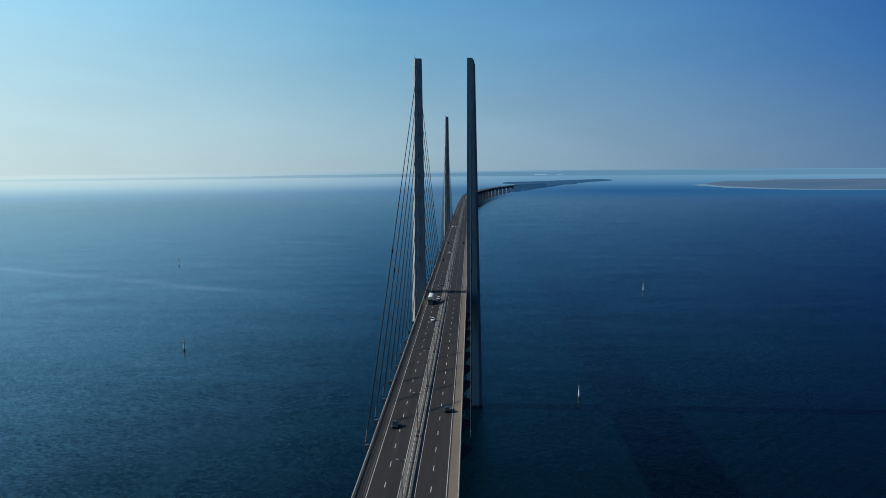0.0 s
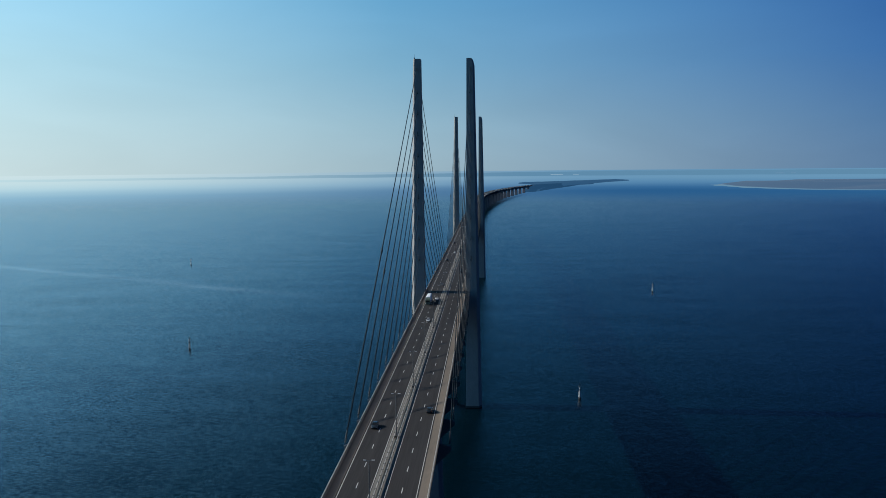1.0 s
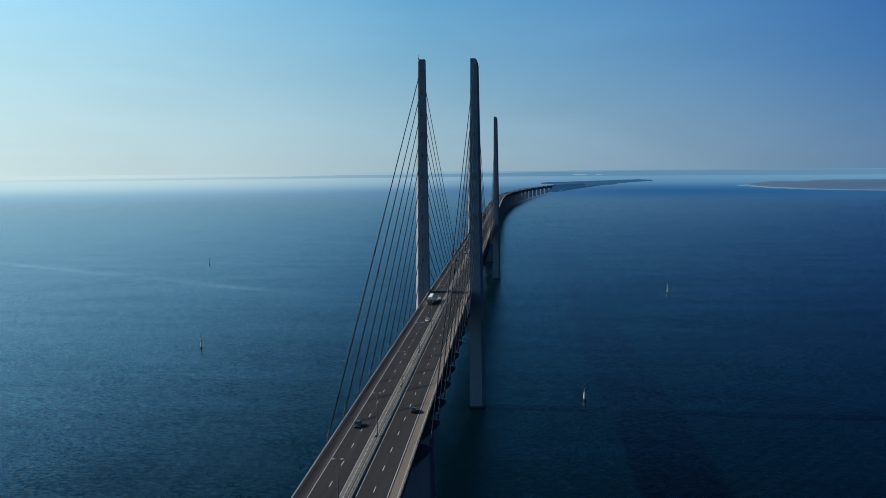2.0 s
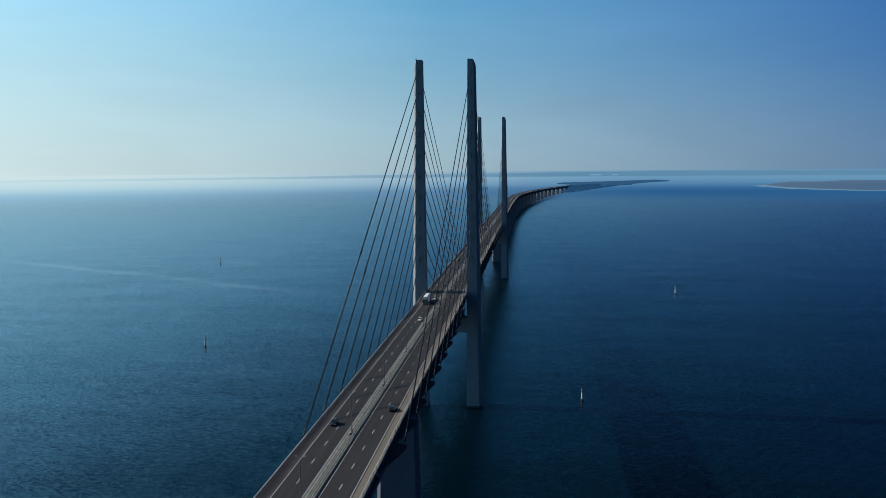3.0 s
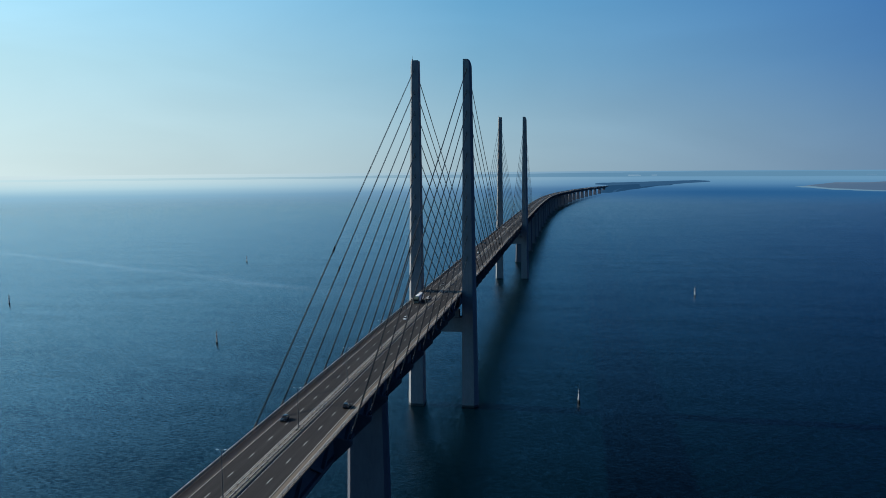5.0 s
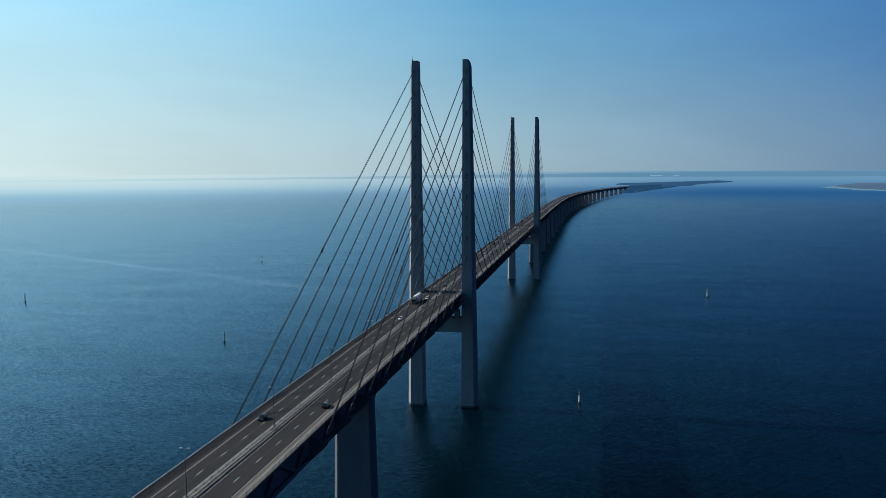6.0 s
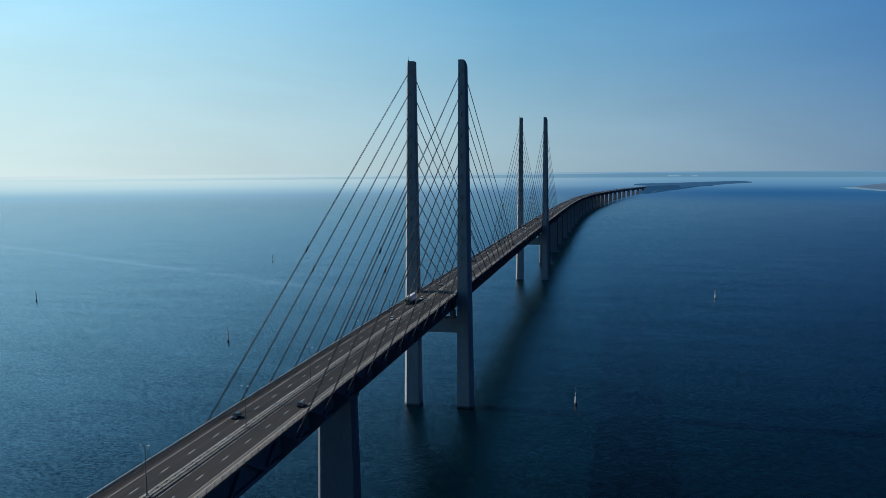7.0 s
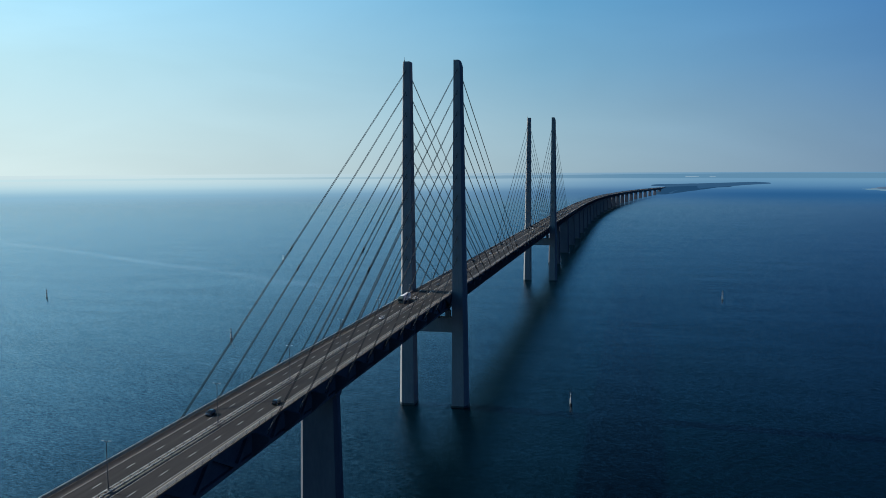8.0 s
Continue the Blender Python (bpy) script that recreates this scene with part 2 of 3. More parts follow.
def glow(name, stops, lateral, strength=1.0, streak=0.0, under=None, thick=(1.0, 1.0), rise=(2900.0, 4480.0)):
    """Haze put in as emitted light: a colour for each height, mixed from a sunward and an averted row of colours. Over
    the surface under it thickens with distance from thick[0] to thick[1].
    """
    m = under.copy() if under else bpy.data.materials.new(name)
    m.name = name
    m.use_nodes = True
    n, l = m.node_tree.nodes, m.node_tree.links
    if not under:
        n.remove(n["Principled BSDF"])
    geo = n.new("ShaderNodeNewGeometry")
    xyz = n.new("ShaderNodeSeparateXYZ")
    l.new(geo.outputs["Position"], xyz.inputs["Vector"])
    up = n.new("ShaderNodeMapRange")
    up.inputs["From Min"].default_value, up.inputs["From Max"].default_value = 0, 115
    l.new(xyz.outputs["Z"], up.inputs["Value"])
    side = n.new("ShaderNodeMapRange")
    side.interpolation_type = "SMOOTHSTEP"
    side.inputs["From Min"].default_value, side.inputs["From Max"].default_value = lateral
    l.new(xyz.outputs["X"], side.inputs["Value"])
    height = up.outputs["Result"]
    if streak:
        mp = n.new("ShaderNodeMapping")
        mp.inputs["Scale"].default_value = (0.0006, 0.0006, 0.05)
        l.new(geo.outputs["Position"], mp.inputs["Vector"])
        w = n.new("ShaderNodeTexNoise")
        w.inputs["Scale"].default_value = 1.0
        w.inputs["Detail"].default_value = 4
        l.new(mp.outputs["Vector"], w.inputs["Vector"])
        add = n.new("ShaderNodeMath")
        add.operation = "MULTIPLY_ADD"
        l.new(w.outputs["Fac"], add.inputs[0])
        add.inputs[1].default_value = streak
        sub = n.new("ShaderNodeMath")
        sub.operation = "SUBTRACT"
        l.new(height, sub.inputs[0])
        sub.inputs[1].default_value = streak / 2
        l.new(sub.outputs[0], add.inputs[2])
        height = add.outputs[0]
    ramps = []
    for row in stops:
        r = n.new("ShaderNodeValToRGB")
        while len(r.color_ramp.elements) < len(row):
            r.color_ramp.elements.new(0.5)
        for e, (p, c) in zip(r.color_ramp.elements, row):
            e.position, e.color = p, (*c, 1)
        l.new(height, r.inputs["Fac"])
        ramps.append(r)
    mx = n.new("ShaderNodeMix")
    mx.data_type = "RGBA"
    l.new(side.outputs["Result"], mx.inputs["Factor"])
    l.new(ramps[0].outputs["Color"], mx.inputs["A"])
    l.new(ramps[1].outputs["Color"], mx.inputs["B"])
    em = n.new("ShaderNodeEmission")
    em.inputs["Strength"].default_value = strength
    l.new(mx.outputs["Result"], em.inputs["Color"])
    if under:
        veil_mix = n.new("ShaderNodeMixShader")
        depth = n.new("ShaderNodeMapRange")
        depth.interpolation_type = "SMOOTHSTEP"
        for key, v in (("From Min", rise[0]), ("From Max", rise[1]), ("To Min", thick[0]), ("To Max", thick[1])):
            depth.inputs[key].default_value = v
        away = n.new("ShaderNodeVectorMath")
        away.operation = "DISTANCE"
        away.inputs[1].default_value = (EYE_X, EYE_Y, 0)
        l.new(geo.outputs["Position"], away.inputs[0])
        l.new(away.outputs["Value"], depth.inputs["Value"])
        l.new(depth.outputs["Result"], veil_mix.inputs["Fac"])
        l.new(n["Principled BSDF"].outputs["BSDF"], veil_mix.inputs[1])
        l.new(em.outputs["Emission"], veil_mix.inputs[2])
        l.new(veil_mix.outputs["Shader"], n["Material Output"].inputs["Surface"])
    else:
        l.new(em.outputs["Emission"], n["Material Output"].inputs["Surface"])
    return m


# middle of the plan from which the far distance is drawn in
EYE_X, EYE_Y, EYE_Z = 65.0, -476.0, 142.1
FLAT, RIM = 4480.0, 4890.0
SLICK = (0.474, 0.881, -279.0)
LEAN_BACK = -0.1
OUTER = 0.56
WATER = water()
# haze on the far sea, painted as emitted colour from 2.9 km out
FAR_SEA = glow("far sea with emitted haze", (
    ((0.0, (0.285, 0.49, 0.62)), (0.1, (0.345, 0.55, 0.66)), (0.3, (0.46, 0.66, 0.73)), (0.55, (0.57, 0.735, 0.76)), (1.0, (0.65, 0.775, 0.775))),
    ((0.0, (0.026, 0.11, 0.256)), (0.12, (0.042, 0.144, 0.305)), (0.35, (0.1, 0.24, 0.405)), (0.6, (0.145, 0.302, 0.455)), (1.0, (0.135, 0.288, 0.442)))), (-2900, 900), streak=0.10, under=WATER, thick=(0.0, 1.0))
# the coast is all emitted haze colour, palest on the sunward side
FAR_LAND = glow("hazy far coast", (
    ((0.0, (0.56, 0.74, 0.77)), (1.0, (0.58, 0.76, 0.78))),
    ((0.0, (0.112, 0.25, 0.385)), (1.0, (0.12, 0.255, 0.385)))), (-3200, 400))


# ---- building helpers ----
def finish(name, bm, material, smooth=False):
    bmesh.ops.recalc_face_normals(bm, faces=bm.faces)
    me = bpy.data.meshes.new(name)
    bm.to_mesh(me)
    bm.free()
    if material:
        me.materials.append(material)
    if smooth:
        for p in me.polygons:
            p.use_smooth = True
    return me


def part(name, bm, material, parent=None, label="", smooth=False):
    ob = new(name, finish(name, bm, material, smooth))
    if parent:
        ob.parent = parent
    if label:
        tagged(ob, label)
    return ob


def box(bm, x0, x1, y0, y1, z0, z1):
    v = [bm.verts.new((x, y, z)) for x in (x0, x1) for y in (y0, y1) for z in (z0, z1)]
    for f in ((0, 1, 3, 2), (4, 6, 7, 5), (0, 4, 5, 1), (2, 3, 7, 6), (0, 2, 6, 4), (1, 5, 7, 3)):
        bm.faces.new([v[i] for i in f])


def loft(bm, rings):
    """Closed rings of points joined into a skin with both ends shut."""
    made = [[bm.verts.new(p) for p in r] for r in rings]
    k = len(made[0])
    for a, b in zip(made, made[1:]):
        for i in range(k):
            bm.faces.new((a[i], a[(i + 1) % k], b[(i + 1) % k], b[i]))
    bm.faces.new(made[0])
    bm.faces.new(made[-1][::-1])


def rod(bm, a, b, r0, r1=None, k=8):
    a, b = Vector(a), Vector(b)
    q = (b - a).to_track_quat("Z", "Y")
    rings = []
    for p, r in ((a, r0), (b, r0 if r1 is None else r1)):
        rings.append([p + q @ Vector((r * math.cos(2 * math.pi * i / k), r * math.sin(2 * math.pi * i / k), 0)) for i in range(k)])
    loft(bm, rings)


# ---- the bridge's line: chainage from the first pylon, x to the north, y ahead ----
SPAN = 560.0
CURVE_FROM, RADIUS = 1676.0, 11320.0
S_MIN, S_MAX = -820, 4140
LEVELS = ((-1500, 51.8), (-700, 65.8), (-350, 68.5), (500, 68.7), (1200, 66.8), (2000, 54.5), (2800, 44.8), (3500, 39.0), (4500, 31.0))


def level(s):
    """Height of the road, its slopes eased into one another."""
    xs, zs = [p[0] for p in LEVELS], [p[1] for p in LEVELS]
    return float(np.mean([np.interp(s + k, xs, zs) for k in (-240, -160, -80, 0, 80, 160, 240)]))


def along(s):
    """Place and heading (to the right) of the bridge's middle at a chainage."""
    if s <= CURVE_FROM:
        return 0.0, float(s), level(s), 0.0
    a = (s - CURVE_FROM) / RADIUS
    return RADIUS * (1 - math.cos(a)), CURVE_FROM + RADIUS * math.sin(a), level(s), a


def at(s, off, dz):
    x, y, z, a = along(s)
    return Vector((x + off * math.cos(a), y - off * math.sin(a), z + dz))


def sweep(bm, profile, s0, s1, step=40.0):
    k = max(1, int(round((s1 - s0) / step)))
    loft(bm, [[at(s0 + (s1 - s0) * i / k, o, h) for o, h in profile] for i in range(k + 1)])


def rect(x0, x1, z0, z1):
    return [(x0, z0), (x1, z0), (x1, z1), (x0, z1)]


def base_empty(name, place, label, category, group="", turn=0.0):
    e = new(name)
    e.matrix_world = Matrix.Translation(place) @ pose(0, 0, 0, 0, 0, turn)
    return tagged(e, label, category, group)


# ---- sea: one sheet, bent up beyond four kilometres so that it closes at the true horizon ----


def far_place(d):
    """Shown distance and height of a point of the sea at the true distance d."""
    if d <= FLAT:
        return d, 0.0
    shown = FLAT + (RIM - FLAT) * (1 - math.exp(-(d - FLAT) / (RIM - FLAT)))
    drop = EYE_Z + 0.87 * (d * d - FLAT * FLAT) / 12742000.0
    return shown, EYE_Z - shown * drop / d


def far_point(x, y, z=0.0, near=1.0):
    dx, dy = x - EYE_X, y - EYE_Y
    d = math.hypot(dx, dy)
    shown, h = far_place(d)
    k = shown / d
    return EYE_X + dx * k * near, EYE_Y + dy * k * near, EYE_Z + (h + z * k - EYE_Z) * near


def ring_sheet(name, radii, heights, material, k=160):
    bm = bmesh.new()
    rows = []
    for r, h in zip(radii, heights):
        rows.append([bm.verts.new((EYE_X + r * math.sin(2 * math.pi * i / k), EYE_Y + r * math.cos(2 * math.pi * i / k), h)) for i in range(k)])
    if radii[0] < 200:
        bm.faces.new(rows[0])
    for a, b in zip(rows, rows[1:]):
        for i in range(k):
            bm.faces.new((a[i], a[(i + 1) % k], b[(i + 1) % k], b[i]))
    me = finish(name, bm, material, True)
    return new(name, me)


sea = ring_sheet("water", [100, 400, 900, 1600, 2300, 2900], [0] * 6, WATER)
tagged(sea, "deep blue rippled sea water under the bridge", "sea", kind="structure")
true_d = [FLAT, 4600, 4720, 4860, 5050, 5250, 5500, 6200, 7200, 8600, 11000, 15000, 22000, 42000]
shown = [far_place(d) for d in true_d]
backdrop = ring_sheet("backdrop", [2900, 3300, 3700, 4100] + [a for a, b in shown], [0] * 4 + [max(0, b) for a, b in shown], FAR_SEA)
tagged(backdrop, "far sea with painted haze, paling towards the horizon", "sea horizon", kind="structure")


# ---- far land ----
def land(name, outline, height, material, label, category):
    """A low island from its outline on the true plan, with a shore and a slightly raised middle."""
    bm = bmesh.new()
    cx = sum(p[0] for p in outline) / len(outline)
    cy = sum(p[1] for p in outline) / len(outline)
    pts = []
    k = len(outline)
    for i in range(k):
        a, b = outline[i], outline[(i + 1) % k]
        for j in range(6):
            u = j / 6
            x, y = a[0] + (b[0] - a[0]) * u, a[1] + (b[1] - a[1]) * u
            w = noise.noise((x * 0.006, y * 0.006, 3.0)) * 18
            pts.append((x + w, y + w))
    rings = []
    for inset, h in ((0.0, -1.0), (0.03, height * 0.5), (0.3, height * 0.9), (0.7, height)):
        rings.append([far_point(x + (cx - x) * inset * 0.5, y + (cy - y) * inset * 0.5, h * (1 + 0.15 * noise.noise((x * 0.01, y * 0.01, h))), 0.995) for x, y in pts])
    loft(bm, rings)
    ob = new(name, finish(name, bm, material, True))
    return tagged(ob, label, category, kind="structure")


# islands and shoal: mostly emitted haze colour over the ground's own
ISLAND_GREEN = glow("island scrub with painted haze", (
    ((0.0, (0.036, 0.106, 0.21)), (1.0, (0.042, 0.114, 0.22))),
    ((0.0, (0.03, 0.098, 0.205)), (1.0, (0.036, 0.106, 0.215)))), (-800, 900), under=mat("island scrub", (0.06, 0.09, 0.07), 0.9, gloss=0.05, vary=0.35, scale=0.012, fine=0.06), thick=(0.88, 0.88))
ISLAND_BROWN = glow("island marsh with painted haze", (
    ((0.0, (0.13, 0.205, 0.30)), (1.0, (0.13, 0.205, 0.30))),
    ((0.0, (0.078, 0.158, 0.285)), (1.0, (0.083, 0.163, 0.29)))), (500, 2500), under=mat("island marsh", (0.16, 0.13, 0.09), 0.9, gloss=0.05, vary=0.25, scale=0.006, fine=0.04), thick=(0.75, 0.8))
SHOAL = glow("shoal with painted haze", (
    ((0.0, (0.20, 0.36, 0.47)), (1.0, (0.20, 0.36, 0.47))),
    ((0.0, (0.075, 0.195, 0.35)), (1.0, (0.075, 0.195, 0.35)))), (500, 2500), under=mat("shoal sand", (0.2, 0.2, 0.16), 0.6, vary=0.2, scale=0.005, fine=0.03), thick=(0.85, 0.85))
# emitted haze colour set darker here, to carry on the bridge's dark band
ISLAND_WOOD = glow("island wood with painted haze", (
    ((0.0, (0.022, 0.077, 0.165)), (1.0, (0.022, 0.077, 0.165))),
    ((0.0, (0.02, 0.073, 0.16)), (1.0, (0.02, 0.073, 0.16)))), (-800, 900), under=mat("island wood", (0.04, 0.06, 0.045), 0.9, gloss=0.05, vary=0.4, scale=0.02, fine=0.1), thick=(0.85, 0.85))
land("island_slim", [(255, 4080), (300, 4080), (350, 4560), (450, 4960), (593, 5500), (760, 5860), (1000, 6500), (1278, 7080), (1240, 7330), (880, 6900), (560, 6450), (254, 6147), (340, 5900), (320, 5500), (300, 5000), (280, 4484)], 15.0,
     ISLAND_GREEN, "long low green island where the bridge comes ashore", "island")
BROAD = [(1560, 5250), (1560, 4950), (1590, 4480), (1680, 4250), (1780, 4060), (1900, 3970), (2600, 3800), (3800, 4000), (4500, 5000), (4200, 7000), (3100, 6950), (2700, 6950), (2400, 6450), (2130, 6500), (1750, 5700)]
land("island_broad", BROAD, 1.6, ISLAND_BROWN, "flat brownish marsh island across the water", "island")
bm = bmesh.new()
rows = []
for i in range(7 * 8 + 1):
    j, u = divmod(i, 8)
    q, r = BROAD[min(j, 7)], BROAD[min(j + 1, 7)]
    x, y = q[0] + (r[0] - q[0]) * u / 8, q[1] + (r[1] - q[1]) * u / 8
    out = 90 + 60 * noise.noise((i * 0.3, 2, 0))
    rows.append([bm.verts.new(far_point(x + 60 - (60 + out * 0.7) * k, y + 60 - (60 + out) * k, 0.6, 0.994)) for k in (0, 1)])
for (q0, q1), (r0, r1) in zip(rows, rows[1:]):
    bm.faces.new((q0, q1, r1, r0))
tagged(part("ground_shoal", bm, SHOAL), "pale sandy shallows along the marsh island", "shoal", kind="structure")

# embankment where the bridge lands
bm = bmesh.new()
rings = []
for s, w, h in ((3975, 13, 0.2), (3990, 15, 0.8), (4080, 17, 0.93), (4150, 21, 1.04), (4300, 21, 1.02), (4600, 21, 0.95), (5000, 20, 0.8), (5500, 18, 0.55), (6000, 14, 0.15)):
    z = level(s) * h
    rings.append([far_point(*p) for p in (at(s, -w - z * 0.6, -level(s) - 1), at(s, w + z * 0.6, -level(s) - 1), at(s, w * 0.6, z - level(s)), at(s, -w * 0.6, z - level(s)))])
loft(bm, rings)
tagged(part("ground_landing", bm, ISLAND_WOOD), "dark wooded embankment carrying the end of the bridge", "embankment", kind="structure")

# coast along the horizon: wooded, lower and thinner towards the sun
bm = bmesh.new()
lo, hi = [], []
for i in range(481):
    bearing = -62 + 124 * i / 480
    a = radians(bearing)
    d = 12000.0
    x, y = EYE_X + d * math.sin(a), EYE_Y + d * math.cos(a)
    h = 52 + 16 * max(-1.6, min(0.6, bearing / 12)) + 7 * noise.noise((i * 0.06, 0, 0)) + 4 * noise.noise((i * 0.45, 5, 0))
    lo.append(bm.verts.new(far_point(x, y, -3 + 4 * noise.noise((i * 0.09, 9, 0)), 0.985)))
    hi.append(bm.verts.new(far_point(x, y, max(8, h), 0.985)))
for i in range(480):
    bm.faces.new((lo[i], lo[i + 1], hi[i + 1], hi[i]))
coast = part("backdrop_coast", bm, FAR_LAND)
tagged(coast, "thin blue-grey coastline in painted haze", "coast", kind="structure")

# ---- carriageway ----
bm = bmesh.new()
sweep(bm, rect(-9.5, 9.5, -0.35, 0.0), S_MIN, S_MAX)
tagged(part("road", bm, ASPHALT), "dark asphalt motorway with two lanes each way", "road", kind="structure")
for side, word in ((-1, "south"), (1, "north")):
    bm = bmesh.new()
    sweep(bm, rect(*sorted((side * 9.5, side * 11.95)), -0.45, 0.02), S_MIN, S_MAX)
    tagged(part("pavement_" + word, bm, KERB), "sandy brown concrete edge strip beside the road", "shoulder", kind="structure")
bm = bmesh.new()
sweep(bm, rect(-1.6, 1.6, 0.003, 0.12), S_MIN, S_MAX)
tagged(part("trim_median", bm, MEDIAN), "pale concrete strip in the middle of the road", "median strip", kind="structure")

for name, offs, w in (("edge_line", (-9.05, 9.05, -1.9, 1.9), 0.08),):
    for o in offs:
        bm = bmesh.new()
        sweep(bm, rect(o - w, o + w, 0.004, 0.014), S_MIN, S_MAX)
        tagged(part(name, bm, PAINT), "solid white edge line on asphalt", "road marking", "edge lines", "structure")
dash = bmesh.new()
box(dash, -0.1, 0.1, -1.7, 1.7, 0.004, 0.014)
dash_mesh = finish("lane_dash", dash, PAINT)
for o in (-5.45, 5.45):
    holder = base_empty("lane_line", (0, 0, 0), "broken white lane line", "road marking", "lane lines")
    holder["kind"] = "structure"
    for i in range(-26, 110):
        s = 13.3 * i + (8.6 if o > 0 else 11.3)
        d = new("dash", dash_mesh)
        d.parent = holder
        x, y, z, a = along(s)
        d.matrix_world = Matrix.Translation(at(s, o, 0)) @ pose(0, 0, 0, 0, 0, -math.degrees(a))

# ---- girder: two-level truss ----
girder = base_empty("truss_girder", (0, 0, 58), "dark steel truss girder carrying road above and railway below", "bridge girder")


def own(ob, thing):
    ob.parent = thing
    ob.matrix_parent_inverse = thing.matrix_world.inverted()
    return ob


bm = bmesh.new()
sweep(bm, [(-11.8, -0.46), (11.8, -0.46), (11.8, -0.8), (8.6, -1.3), (-8.6, -1.3), (-11.8, -0.8)], S_MIN, S_MAX)
own(part("deck_slab", bm, STEEL), girder)
bm = bmesh.new()
sweep(bm, rect(-8.0, 8.0, -9.7, -9.0), S_MIN, S_MAX)
own(part("railway_deck", bm, BALLAST), girder)
for side in (-1, 1):
    for nm, z0, z1 in (("top_chord", -2.2, -1.3), ("bottom_chord", -9.9, -8.7)):
        bm = bmesh.new()
        sweep(bm, rect(*sorted((side * 8.0, side * 9.3)), z0, z1), S_MIN, S_MAX)
        own(part(nm, bm, STEEL), girder)
# full-height sheets behind the truss, added to shut out light and read as shade
for side in (-1, 1):
    bm = bmesh.new()
    sweep(bm, rect(*sorted((side * 8.0, side * 8.25)), -8.9, -1.4), S_MIN, S_MAX)
    own(part("shade_sheet", bm, STEEL), girder)
BAY = 22.6


def strut(bm, a, b, w):
    a, b = Vector(a), Vector(b)
    d = (b - a).normalized()
    sidev = d.cross(Vector((1, 0, 0))).normalized() * w
    xv = Vector((w, 0, 0))
    loft(bm, [[p + xv + sidev, p + xv - sidev, p - xv - sidev, p - xv + sidev] for p in (a, b)])


far = bmesh.new()
for i in range(-36, 187):
    for side in (-1, 1):
        s = BAY * i + 13
        pieces = ((at(s, side * 8.65, -1.8), at(s + BAY * 0.62, side * 8.65, -9.3)), (at(s + BAY * 0.62, side * 8.65, -9.3), at(s + BAY, side * 8.65, -1.8)))
        for a, b in pieces:
            if -16 <= i <= 40:
                bm = bmesh.new()
                strut(bm, a, b, 0.6)
                own(part("diagonal", bm, STEEL), girder)
            else:
                strut(far, a, b, 0.55)
own(tagged(part("far_lattice", far, STEEL), kind="stuff"), girder)

# ---- parapets and median rails ----
post_bm = bmesh.new()
box(post_bm, -0.07, 0.07, -0.09, 0.09, 0.02, 1.22)
box(post_bm, -0.12, 0.12, -0.14, 0.14, 0.02, 0.06)
post_mesh = finish("post", post_bm, RAIL_DARK)
mid_bm = bmesh.new()
box(mid_bm, -0.06, 0.06, -0.08, 0.08, 0.12, 0.5)
box(mid_bm, -0.3, 0.3, -0.16, 0.16, 0.52, 0.73)
mid_mesh = finish("post", mid_bm, RAIL_DARK)


def railing(name, off, rails, posts, mesh, spacing, label):
    thing = base_empty(name, at(0, off, 0), label, "railing", "bridge railings")
    for i, (z0, z1, w) in enumerate(rails):
        bm = bmesh.new()
        sweep(bm, rect(off - w, off + w, z0, z1), S_MIN, S_MAX)
        # south lower rails darker: shade of their inner faces put into the colour
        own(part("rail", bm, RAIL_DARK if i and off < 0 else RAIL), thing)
    far = bmesh.new()
    s = S_MIN + 2.0
    while s < 2200:
        p = at(s, off, 0)
        if posts[0] <= s <= posts[1]:
            ob = new("post", mesh)
            ob.matrix_world = Matrix.Translation(p)
            own(ob, thing)
        elif s < 1400:
            box(far, p.x - 0.07, p.x + 0.07, p.y - 0.08, p.y + 0.08, p.z + 0.1, p.z + 0.8)
        s += spacing
    own(tagged(part("far_posts", far, RAIL), kind="stuff"), thing)


for side in (-1, 1):
    railing("parapet", side * 11.8, ((1.1, 1.26, 0.09), (0.66, 0.88, 0.06), (0.25, 0.47, 0.06)) if side > 0 else ((1.06, 1.19, 0.1), (0.62, 0.9, 0.03), (0.1, 0.5, 0.03)), (-330, 600), post_mesh, 4.0,
            "galvanised steel parapet along the edge of the bridge deck")
    railing("guard_rail", side * 0.58, ((0.44, 0.7, 0.08),), (-330, 600), mid_mesh, 4.0, "pale steel crash barrier on the median strip")


